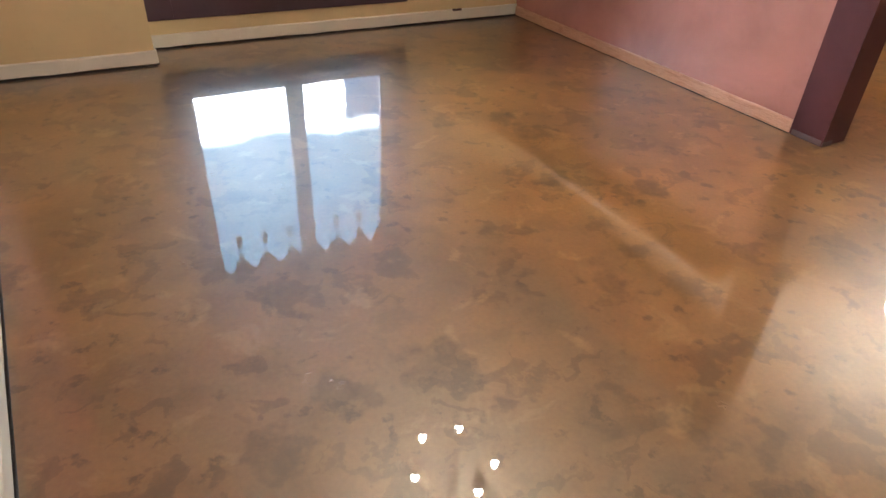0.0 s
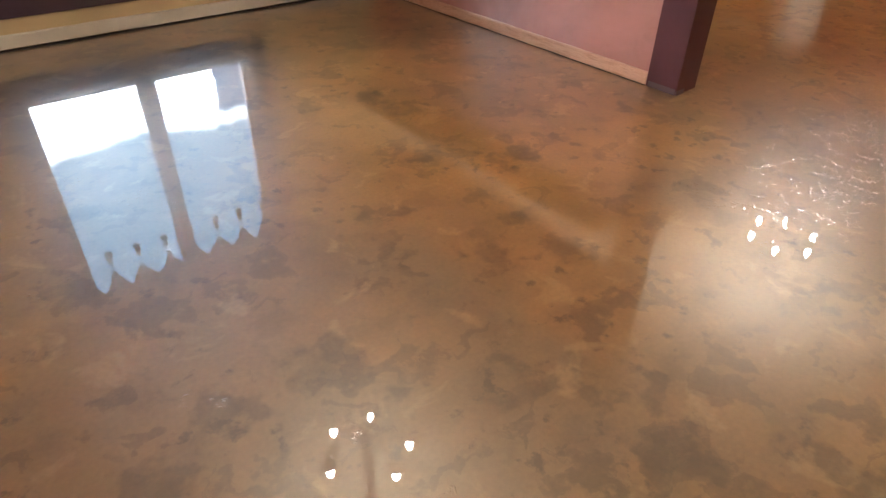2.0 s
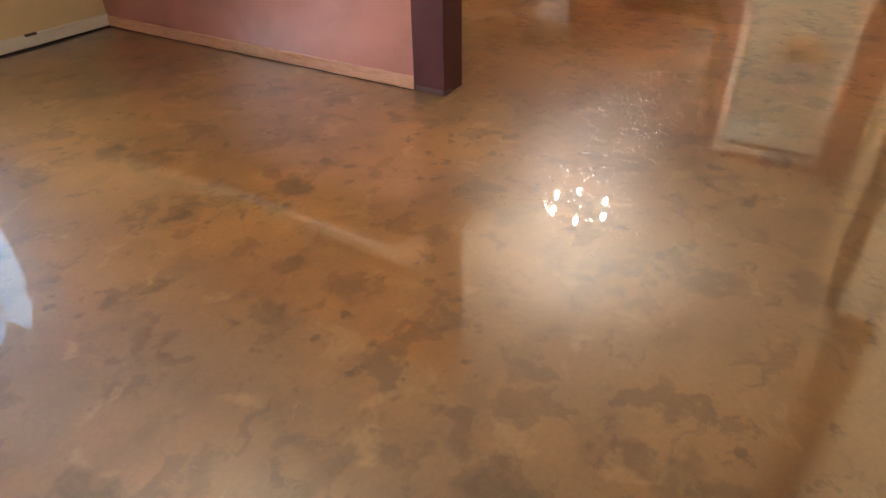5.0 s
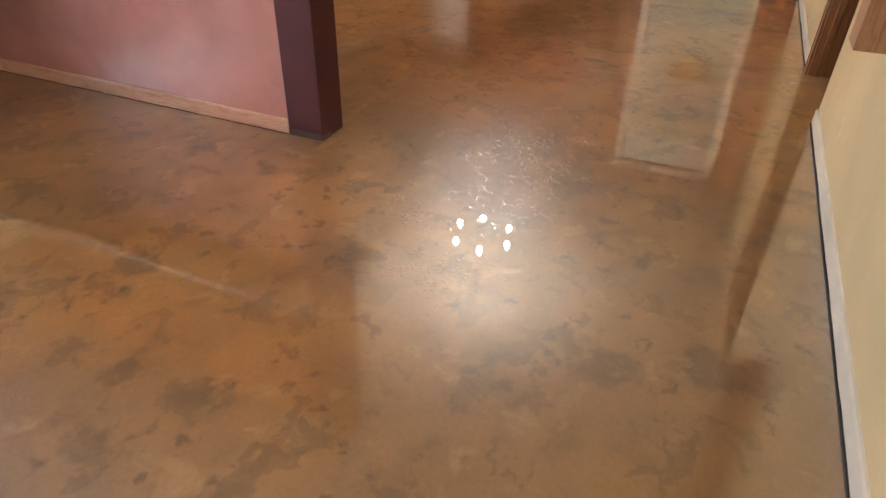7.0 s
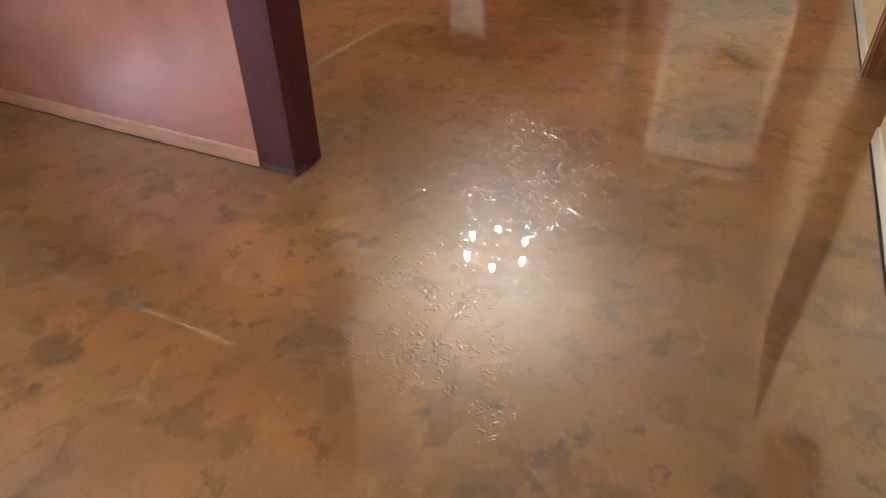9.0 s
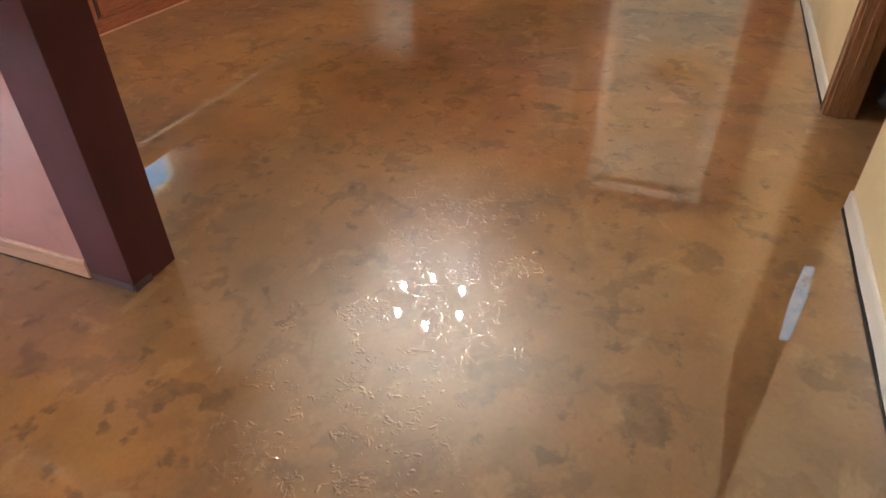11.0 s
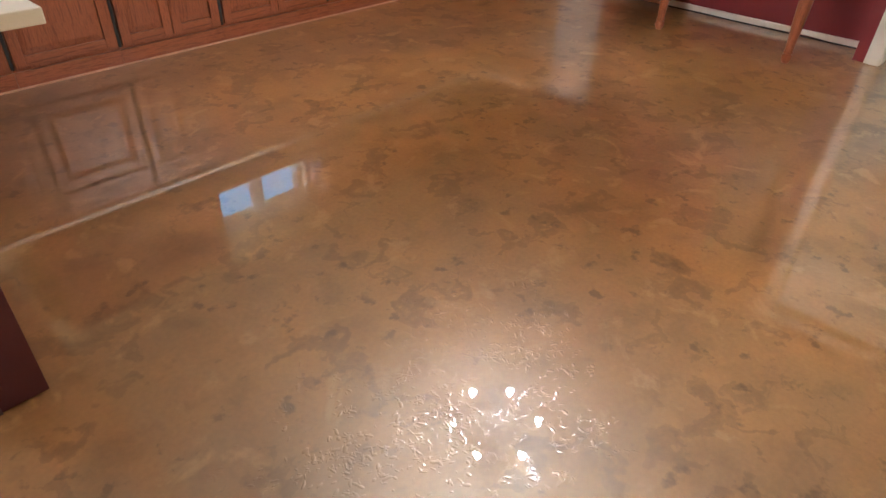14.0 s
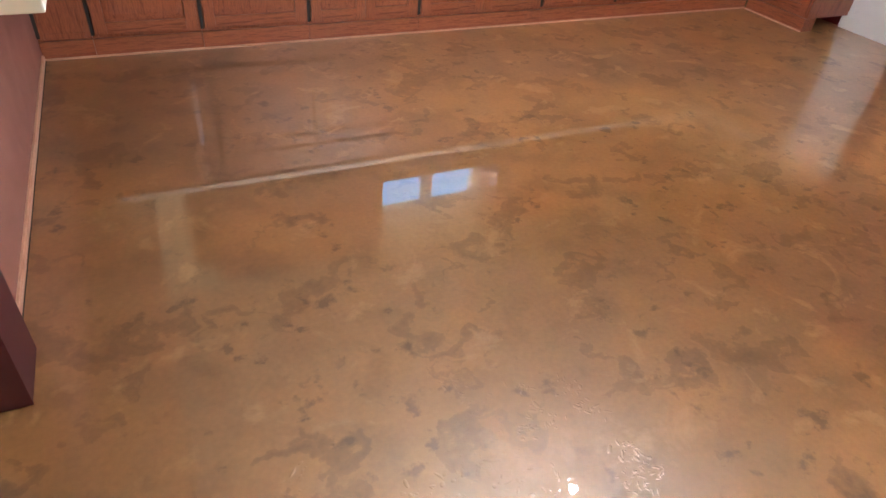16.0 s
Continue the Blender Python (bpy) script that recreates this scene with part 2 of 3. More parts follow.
def add_box(bm, x0, y0, z0, x1, y1, z1, bevel=0.0):
    r = bmesh.ops.create_cube(bm, size=1.0)
    m = Matrix.Translation(((x0 + x1) / 2, (y0 + y1) / 2, (z0 + z1) / 2)) @ Matrix.Diagonal((x1 - x0, y1 - y0, z1 - z0, 1))
    bmesh.ops.transform(bm, matrix=m, verts=r["verts"])
    if bevel:
        edges = list({e for v in r["verts"] for e in v.link_edges})
        bmesh.ops.bevel(bm, geom=edges, offset=bevel, segments=2, affect="EDGES", profile=0.6)
    return bm


def boxes(*rows, bevel=0.0):
    bm = bmesh.new()
    for r in rows:
        add_box(bm, *r, bevel=bevel)
    return bm


def add_ring(bm, profile, centre=(0, 0, 0), n=20):
    """A turned solid: profile rows of radius and height."""
    rings = []
    for r, z in profile:
        rings.append([bm.verts.new((centre[0] + r * math.cos(2 * math.pi * i / n), centre[1] + r * math.sin(2 * math.pi * i / n), centre[2] + z)) for i in range(n)])
    for a, b in zip(rings, rings[1:]):
        for i in range(n):
            bm.faces.new((a[i], a[(i + 1) % n], b[(i + 1) % n], b[i]))
    bm.faces.new(rings[0]), bm.faces.new(rings[-1])
    return bm


def turned(profile, centre=(0, 0, 0), n=20):
    return add_ring(bmesh.new(), profile, centre, n)


def tube(points, radius, n=8):
    """A round bar along points."""
    bm = bmesh.new()
    pts = [Vector(p) for p in points]
    rings = []
    for i, p in enumerate(pts):
        d = (pts[min(i + 1, len(pts) - 1)] - pts[max(i - 1, 0)]).normalized()
        q = d.to_track_quat("Z", "Y")
        rings.append([bm.verts.new(p + q @ Vector((radius * math.cos(2 * math.pi * j / n), radius * math.sin(2 * math.pi * j / n), 0))) for j in range(n)])
    for a, b in zip(rings, rings[1:]):
        for j in range(n):
            bm.faces.new((a[j], a[(j + 1) % n], b[(j + 1) % n], b[j]))
    bm.faces.new(rings[0]), bm.faces.new(rings[-1])
    return bm


def thing(name, label, category, at=(0, 0, 0), group="", kind=""):
    ob = new(name)
    ob.location = at
    return tagged(ob, label, category, group, kind)


def structure(name, bm, material, label, category="wall"):
    return tagged(finish(bm, name, material), label, category, kind="structure")


# ---- the large structure ----
X0, X1, XE, Y0, Y1, ZC = 1.845, 11.05, 11.35, 0.03, 5.62, 2.42
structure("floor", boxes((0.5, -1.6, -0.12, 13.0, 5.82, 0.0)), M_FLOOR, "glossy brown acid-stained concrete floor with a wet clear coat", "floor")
structure("ceiling", boxes((1.0, -1.6, ZC, 12.9, 5.82, ZC + 0.12)), M_CEIL, "cream painted flat ceiling", "ceiling")
WX0, WX1, WZ0, WZ1 = 2.845, 4.505, 0.385, 2.30
KX0, KX1, KZ0, KZ1 = 8.03, 9.08, 1.57, 1.99
wall_n = structure("wall_north", boxes((1.4, Y1, 0, WX0, Y1 + 0.2, ZC), (WX1, Y1, 0, KX0, Y1 + 0.2, ZC), (KX1, Y1, 0, XE + 0.1, Y1 + 0.2, ZC),
                                       (WX0, Y1, 0, WX1, Y1 + 0.2, WZ0), (WX0, Y1, WZ1, WX1, Y1 + 0.2, ZC),
                                       (KX0, Y1, 0, KX1, Y1 + 0.2, KZ0), (KX0, Y1, KZ1, KX1, Y1 + 0.2, ZC)), M_YELLOW, "yellow painted wall with a wide window")
structure("wall_jog", boxes((1.4, Y1 - 0.37, 0, 2.645, Y1, ZC)), M_YELLOW, "yellow painted wall projection beside the window")
ASKEW = Matrix.Translation((X0, 2.1, 0)) @ Matrix.Rotation(radians(4.0), 4, "Z") @ Matrix.Translation((-X0, -2.1, 0))
structure("wall_west", boxes((X0 - 0.2, Y0 - 0.4, 0, X0, Y1 + 0.4, ZC)), M_PEACH, "peach painted side wall above a white baseboard").matrix_world = ASKEW
DX0, DX1, DZ = 7.27, 8.27, 2.05
structure("wall_south", boxes((X0, Y0 - 0.13, 0, DX0, Y0, ZC), (DX1, Y0 - 0.13, 0, X1 + 0.15, Y0, ZC), (DX0, Y0 - 0.13, DZ, DX1, Y0, ZC)), M_YELLOW, "yellow painted wall with a doorway")
OY0, OY1, OZ = 0.46, 1.50, 2.22
structure("wall_east", boxes((X1, Y0, 0, X1 + 0.15, OY0, ZC), (X1, OY1, 0, X1 + 0.15, 1.66, ZC), (X1 + 0.15, 1.56, 0, XE + 0.1, 1.66, ZC), (XE, 1.66, 0, XE + 0.1, Y1, ZC), (X1, OY0, OZ, X1 + 0.15, OY1, ZC)), M_RED, "dark red painted kitchen wall with a cased opening")
structure("wall_hall", boxes((12.6, -1.2, 0, 12.75, 4.2, ZC), (X1 + 0.15, -1.2, 0, 12.6, -1.05, ZC), (XE + 0.1, 4.05, 0, 11.55, 4.2, ZC),
                             (11.55, 4.05, 0, 12.6, 4.2, 0.95), (11.55, 4.05, 2.05, 12.6, 4.2, ZC), (X1 + 0.05, -1.2, 0, X1 + 0.15, Y0 - 0.13, ZC)), M_OLIVE, "olive painted hallway walls beyond the opening")
structure("wall_closet", boxes((6.6, -1.5, 0, 8.9, -1.4, ZC), (6.5, -1.5, 0, 6.6, Y0 - 0.13, ZC), (8.9, -1.5, 0, 9.0, -0.43, ZC), (8.9, -0.31, 0, 9.0, Y0 - 0.13, ZC), (8.9, -0.43, 0, 9.0, -0.31, 1.40), (8.9, -0.43, 2.1, 9.0, -0.31, ZC)), M_CLOSET, "brown painted walls of the unlit side room")
half = structure("wall_half", boxes((5.805, 2.66, 0, 5.945, Y1, 0.985), bevel=0.002), M_PEACH, "peach painted half wall under the bar top")


def baseboard(name, p0, p1, out, top, material, label, lift=0.014, wave=0.004, seed=1):
    """A board along a wall from p0 to p1, thick towards out, with a worn, slightly wavy lower edge."""
    rnd = random.Random(seed)
    a, b, o = Vector((*p0, 0)), Vector((*p1, 0)), Vector((*out, 0))
    n = max(2, int((b - a).length / 0.12))
    bm = bmesh.new()
    rows = []
    for i in range(n + 1):
        p = a.lerp(b, i / n)
        z0, z1 = lift + rnd.uniform(-wave, wave), top + rnd.uniform(-0.0015, 0.0015)
        rows.append([bm.verts.new(p + o * f + Vector((0, 0, z))) for f, z in ((0, z0), (1, z0), (1, z1 - 0.008), (0.6, z1), (0, z1))])
    for r, s in zip(rows, rows[1:]):
        for j in range(5):
            bm.faces.new((r[j], r[(j + 1) % 5], s[(j + 1) % 5], s[j]))
    bm.faces.new(rows[0]), bm.faces.new(rows[-1])
    ob = structure(name, bm, material, label, "baseboard")
    lo = boxes((min(p0[0], p1[0], p0[0] + out[0] * 1.25), min(p0[1], p1[1], p0[1] + out[1] * 1.25), 0.001,
                max(p0[0], p1[0], p0[0] + out[0] * 1.25), max(p0[1], p1[1], p0[1] + out[1] * 1.25), lift - wave - 0.001))
    part("dark_gap", lo, M_GAP_SHADE, ob)
    if material == M_TRIM:
        w = 2.4 if out[1] < 0 else 1.45
        low = boxes((min(p0[0], p1[0], p0[0] + out[0] * w), min(p0[1], p1[1], p0[1] + out[1] * w), 0.0005,
                     max(p0[0], p1[0], p0[0] + out[0] * w), max(p0[1], p1[1], p0[1] + out[1] * w), 0.0018))
        part("bare_strip", low, M_BARE, ob, "dark uncoated strip of floor along the baseboard")
    return ob


def coat_wrinkles(spots, seed):
    """Clusters of small curved ridges where the clear coat dried puckered; spots: x, y, spread, clusters."""
    rnd = random.Random(seed)
    verts, faces = [], []

    def ridge(x, y, turn, length, width, height, bend):
        n, base = 6, len(verts)
        for i in range(n + 1):
            u = 2 * i / n - 1
            a = turn + bend * u
            px, py = x + 0.5 * length * u * math.cos(turn) - bend * 0.2 * length * u * u * math.sin(turn), y + 0.5 * length * u * math.sin(turn) + bend * 0.2 * length * u * u * math.cos(turn)
            swell = math.sqrt(max(0.0, 1 - u * u)) * 0.9 + 0.06
            for v in (-1, -0.5, 0, 0.5, 1):
                verts.append((px - v * 0.5 * width * swell * math.sin(a), py + v * 0.5 * width * swell * math.cos(a), -0.0004 + height * swell * (1 - v * v)))
        for i in range(n):
            for j in range(4):
                q = base + 5 * i + j
                faces.append((q, q + 5, q + 6, q + 1))

    for sx, sy, spread, count in spots:
        for _ in range(count):
            cx, cy = rnd.gauss(sx, spread), rnd.gauss(sy, spread * 0.8)
            size, lean = rnd.uniform(0.010, 0.045), rnd.uniform(0, math.pi)
            along = rnd.uniform(1.0, 2.4)
            for _ in range(int(5 + 480 * size)):
                k = 1.45 if rnd.random() < 0.25 else 0.95
                p, q = rnd.gauss(0, size * along * 0.6), rnd.gauss(0, size * 0.6)
                ridge(cx + p * math.cos(lean) - q * math.sin(lean), cy + p * math.sin(lean) + q * math.cos(lean), rnd.uniform(0, math.pi),
                      k * rnd.uniform(0.009, 0.024), k * rnd.uniform(0.006, 0.012), k * rnd.uniform(0.0005, 0.0012), rnd.uniform(-0.9, 0.9))
    me = bpy.data.meshes.new("coat_wrinkles")
    me.from_pydata(verts, [], faces)
    for p in me.polygons:
        p.use_smooth = True
    me.materials.append(M_FLOOR)
    return tagged(new("coat_wrinkles", me), "small puckered wrinkles dried into the clear floor coat", "floor coat", kind="stuff")


coat_wrinkles([(5.10, 1.40, 0.27, 46), (5.6, 1.40, 0.34, 70), (6.15, 1.45, 0.28, 80), (6.65, 1.52, 0.25, 72), (7.1, 1.72, 0.25, 60),
               (6.75, 0.22, 0.13, 16), (3.35, 1.75, 0.40, 12), (3.9, 3.2, 0.45, 14), (2.9, 3.0, 0.40, 10)], 21)

WB = "chipped white painted baseboard above a dark joint"
baseboard("baseboard", (2.645, Y1), (5.805, Y1), (0, -0.016), 0.10, M_TRIM, WB, seed=2)
baseboard("baseboard", (1.62, Y1 - 0.37), (2.645, Y1 - 0.37), (0, -0.016), 0.10, M_TRIM, WB, seed=3)
baseboard("baseboard", (2.645, Y1 - 0.37), (2.645, Y1 - 0.016), (0.016, 0), 0.10, M_TRIM, WB, seed=4)
baseboard("baseboard", (X0, Y0 - 0.1), (X0, Y1 - 0.35), (0.016, 0), 0.10, M_TRIM, WB, seed=5).matrix_world = ASKEW
baseboard("baseboard", (X0, Y0), (DX0, Y0), (0, 0.014), 0.095, M_TRIM, WB, seed=6)
baseboard("baseboard", (DX1 + 0.09, Y0), (X1, Y0), (0, 0.014), 0.095, M_TRIM, WB, seed=7)
baseboard("baseboard", (XE, 1.66), (XE, 3.82), (-0.014, 0), 0.055, M_TRIM, WB, seed=8)
baseboard("baseboard", (12.6, -1.0), (12.6, 4.0), (-0.014, 0), 0.09, M_TRIM, WB, seed=9)
baseboard("baseboard", (5.805, 2.68), (5.805, Y1 - 0.016), (-0.012, 0), 0.085, M_OAKBASE, "pale unfinished oak board along the half wall", 0.006, 0.002, seed=10)
baseboard("baseboard", (5.945, 2.68), (5.945, 4.84), (0.012, 0), 0.03, M_OAKBASE, "narrow wooden strip along the half wall", 0.004, 0.001, seed=11)


def wall_scuff():
    bm = tube([(6.489, Y0 + 0.0008, 0.335), (6.462, Y0 + 0.0012, 0.300), (6.452, Y0 + 0.0012, 0.262), (6.474, Y0 + 0.0008, 0.195)], 0.0022, 6)
    return part("scuff", bm, M_TRIM, bpy.data.objects["wall_south"], "pale scuff in the yellow paint")


wall_scuff()
part("chip", boxes((5.13, Y1 - 0.0175, 0.086, 5.22, Y1 - 0.004, 0.1035), bevel=0.002), M_SMEAR, bpy.data.objects["baseboard"], "chipped patch of bare wood")


# ---- post and bar ----
def dark_post():
    ob = thing("post", "maroon-stained square wooden post at the end of the half wall", "post", (5.9, 2.575, 0))
    part("shaft", boxes((-0.10, -0.105, 0.0, 0.10, 0.105, ZC), bevel=0.004), M_MAROON, ob)
    part("end_board", boxes((-0.103, -0.110, 0.004, 0.103, -0.105, ZC - 0.01), bevel=0.002), M_MAROON, ob)
    part("paint_patch", boxes((-0.106, -0.1125, 0.0, -0.02, -0.110, 0.03), bevel=0.0005), M_SMEAR, ob)
    part("paint_smear", boxes((-0.1045, -0.10, 0.0, -0.1, 0.09, 0.035), bevel=0.001), M_SMEAR, ob, "grey coating smeared on the foot of the post")
    return ob


dark_post()
# added board: darkens the overhang's underside so its reflection stays dim
tagged(finish(boxes((5.52, 2.70, 0.955, 5.803, Y1 - 0.03, 0.984), bevel=0.002), "underside_shade_board", M_BROWN), "added dark brown board that darkens the underside of the bar overhang", "board")
bar = tagged(finish(boxes((5.505, 2.69, 0.985, 6.295, Y1 - 0.02, 1.022), (6.004, 2.44, 0.985, 6.295, 2.69, 1.022), bevel=0.004), "bar_top", M_COUNTER),
             "cream laminate bar top on the half wall", "bar top")


# ---- windows ----
def window(name, x0, x1, z0, z1, y, bars, frame, material, label):
    ob = thing(name, label, "window", kind="structure")
    f = frame
    part("window_frame", boxes((x0 - f, y - 0.025, z0 - f, x0, y, z1 + f), (x1, y - 0.025, z0 - f, x1 + f, y, z1 + f),
                               (x0, y - 0.025, z0 - f, x1, y, z0), (x0, y - 0.025, z1, x1, y, z1 + f), bevel=0.003), material, ob)
    part("window_sill", boxes((x0, y - 0.045, z0 - 0.022, x1, y + 0.10, z0), bevel=0.004), material, ob)
    edges = [x0] + [v for b in bars for v in b] + [x1]
    for a, b in zip(edges[0::2], edges[1::2]):
        s = 0.035
        sash = part("sash", boxes((a, y + 0.06, z0, a + s, y + 0.10, z1), (b - s, y + 0.06, z0, b, y + 0.10, z1),
                                  (a + s, y + 0.06, z0, b - s, y + 0.10, z0 + s), (a + s, y + 0.06, z1 - s, b - s, y + 0.10, z1), bevel=0.002), material, ob)
        pane = part("pane", boxes((a + s, y + 0.078, z0 + s, b - s, y + 0.082, z1 - s)), M_GLASS, sash)
        pane.visible_shadow = False
    for a, b in bars:
        part("mullion", boxes((a, y - 0.02, z0, b, y + 0.12, z1), bevel=0.003), material, ob)
    return ob


window("window_1", WX0, WX1, WZ0, WZ1, Y1, [(3.655, 3.725)], 0.185, M_WINFRAME, "wide two-light window with a dark plum painted frame")
window("window_2", KX0, KX1, KZ0, KZ1, Y1, [(8.545, 8.59)], 0.06, M_TRIM, "small two-light kitchen window above the counter")


def valance():
    """Gathered cloth with a scalloped lower edge and hanging tassels."""
    ob = thing("window_valance", "dark red-brown scalloped cloth valance with tassels over the window", "curtain", (3.65, Y1 - 0.06, 0))
    x0, x1, n = -0.962, 1.09, 126
    step = 0.228
    bm = bmesh.new()
    rows = []
    for i in range(n + 1):
        x = x0 + (x1 - x0) * i / n
        u = ((x - x0) % step) / step
        low = 2.05 - 0.19 * (1 - abs(2 * u - 1)) ** 1.2
        dy = 0.018 * math.sin(x * 38) + 0.008 * math.sin(x * 91)
        rows.append([bm.verts.new((x, dy * (0.3 + 0.7 * k / 4) - 0.006 * s, 2.39 + (low - 2.39) * k / 4)) for s in (0, 1) for k in range(5)])
    for r, s in zip(rows, rows[1:]):
        for j in range(4):
            bm.faces.new((r[j], r[j + 1], s[j + 1], s[j]))
            bm.faces.new((r[5 + j], s[5 + j], s[6 + j], r[6 + j]))
        bm.faces.new((r[4], r[9], s[9], s[4]))
    part("cloth", bm, M_CLOTH, ob, smooth=True)
    for i in range(9):
        x = x0 + step * (i + 0.5)
        t = turned([(0.003, 1.875), (0.004, 1.80), (0.018, 1.79), (0.024, 1.775), (0.014, 1.76), (0.020, 1.75), (0.032, 1.705), (0.028, 1.685)], (x, 0.0, 0), 10)
        part("tassel", t, M_CLOTH, ob, smooth=True)
    part("rod", tube([(x0 - 0.03, 0.0, 2.395), (x1 + 0.03, 0.0, 2.395)], 0.011), M_BRONZE, ob)
    return ob


valance()

def wall_print():
    """A pale print in a thin frame beside the window."""
    ob = thing("picture_frame", "pale faded print in a thin cream frame on the yellow wall", "picture", (5.15, Y1, 1.45))
    part("frame", boxes((-0.19, -0.022, 0, -0.165, 0, 0.40), (0.165, -0.022, 0, 0.19, 0, 0.40),
                        (-0.165, -0.022, 0, 0.165, 0, 0.025), (-0.165, -0.022, 0.375, 0.165, 0, 0.40), bevel=0.003), M_TRIM, ob)
    part("print", boxes((-0.164, -0.012, 0.026, 0.164, -0.001, 0.374)), M_PAPER, ob)
    return ob


wall_print()

# outside the windows
structure("ground", boxes((-400, 5.83, -0.35, 400, 700, -0.25)), M_GROUND, "pale concrete yard outside the window", "ground")
structure("backdrop", boxes((-60, 60, -2, 90, 60.2, 90)), M_SKY, "bright hazy sky seen through the windows", "sky")

# ---- doorway to the side room and cased opening ----
def casing(name, label, material, rows, bevel=0.004):
    ob = thing(name, label, "door frame", kind="structure")
    for n, b in rows:
        part(n, boxes(*b, bevel=bevel), material, ob)
    return ob


casing("door_1", "brown oak casing of an open doorway", M_DOOROAK, [
    ("jamb", [(DX1 - 0.022, Y0 - 0.135, 0, DX1, Y0 + 0.003, DZ)]), ("jamb", [(DX0, Y0 - 0.135, 0, DX0 + 0.022, Y0 - 0.002, DZ)]),
    ("jamb_head", [(DX0 + 0.022, Y0 - 0.135, DZ - 0.022, DX1 - 0.022, Y0 + 0.003, DZ)]),
    ("casing", [(DX1 - 0.012, Y0 + 0.003, 0, DX1 + 0.05, Y0 + 0.021, DZ + 0.06), (DX1 + 0.05, Y0 + 0.003, 0, DX1 + 0.065, Y0 + 0.027, DZ + 0.06)]),
    ("casing", [(DX0 - 0.065, Y0 + 0.002, DZ, DX1 + 0.065, Y0 + 0.02, DZ + 0.06)]),
    ("stop", [(DX1 - 0.034, Y0 - 0.08, 0, DX1 - 0.022, Y0 - 0.04, DZ - 0.022)])])
casing("door_2", "white painted casing of the wide opening to the hall", M_TRIM, [
    ("casing", [(X1 - 0.02, OY1 - 0.01, 0, X1, OY1 + 0.085, OZ + 0.08)]), ("casing", [(X1 - 0.02, OY0 - 0.085, 0, X1, OY0 + 0.01, OZ + 0.08)]),
    ("casing", [(X1 - 0.02, OY0 + 0.01, OZ - 0.01, X1, OY1 - 0.01, OZ + 0.08)]),
    ("jamb", [(X1 + 0.001, OY1 - 0.018, 0, X1 + 0.15, OY1 - 0.001, OZ - 0.018)]), ("jamb", [(X1 + 0.001, OY0 + 0.001, 0, X1 + 0.15, OY0 + 0.018, OZ - 0.018)])])


def wall_plate():
    ob = thing("outlet_plate", "white plastic outlet plate on the hall wall", "outlet", (12.6, 1.44, 1.01))
    part("plate", boxes((-0.008, -0.04, -0.06, 0, 0.04, 0.06), bevel=0.003), M_PLASTIC, ob)
    for dz in (-0.022, 0.022):
        part("socket", boxes((-0.011, -0.016, dz - 0.014, -0.008, 0.016, dz + 0.014), bevel=0.001), M_PLASTIC, ob)
    return ob


wall_plate()


def wall_shelf():
    ob = thing("wall_shelf", "brown wooden shelf on the hall wall", "shelf", (12.6, 0.955, 1.44))
    part("board", boxes((-0.15, -0.33, 0, 0, 0.33, 0.07), bevel=0.003), M_BROWN, ob)
    part("backboard", boxes((-0.03, -0.14, -0.22, 0, 0.18, -0.001), bevel=0.003), M_BROWN, ob)
    for y in (-0.28, 0.28):
        part("bracket", boxes((-0.12, y - 0.012, -0.09, -0.019, y + 0.012, -0.002), bevel=0.004), M_BROWN, ob)
    return ob


wall_shelf()


def picture(y, w, h):
    ob = thing("picture_frame", "white framed faded print standing on the hall shelf", "picture", (12.53, y, 1.51), "pictures on the shelf")
    part("frame", boxes((-0.012, -w / 2, 0, 0.012, -w / 2 + 0.03, h), (-0.012, w / 2 - 0.03, 0, 0.012, w / 2, h),
                        (-0.012, -w / 2 + 0.03, 0, 0.012, w / 2 - 0.03, 0.03), (-0.012, -w / 2 + 0.03, h - 0.03, 0.012, w / 2 - 0.03, h), bevel=0.003), M_TRIM, ob)
    part("print", boxes((-0.004, -w / 2 + 0.031, 0.031, 0.004, w / 2 - 0.031, h - 0.031)), M_PAPER, ob)
    return ob


picture(0.92, 0.52, 0.50)


def bag():
    """A slumped black bag on the side room's floor."""
    bm = bmesh.new()
    bmesh.ops.create_icosphere(bm, subdivisions=4, radius=1.0)
    for v in bm.verts:
        d = 1 + 0.25 * noise.noise(v.co * 2.1) + 0.08 * noise.noise(v.co * 6)
        v.co = Vector((v.co.x * 0.22 * d, v.co.y * 0.16 * d, max(-0.95, v.co.z * d) * 0.17 + 0.163))
    ob = finish(bm, "bag", M_BLACK, smooth=True)
    ob.location = (8.30, -0.35, 0)
    return tagged(ob, "slumped black cloth bag in the unlit side room", "bag")


bag()


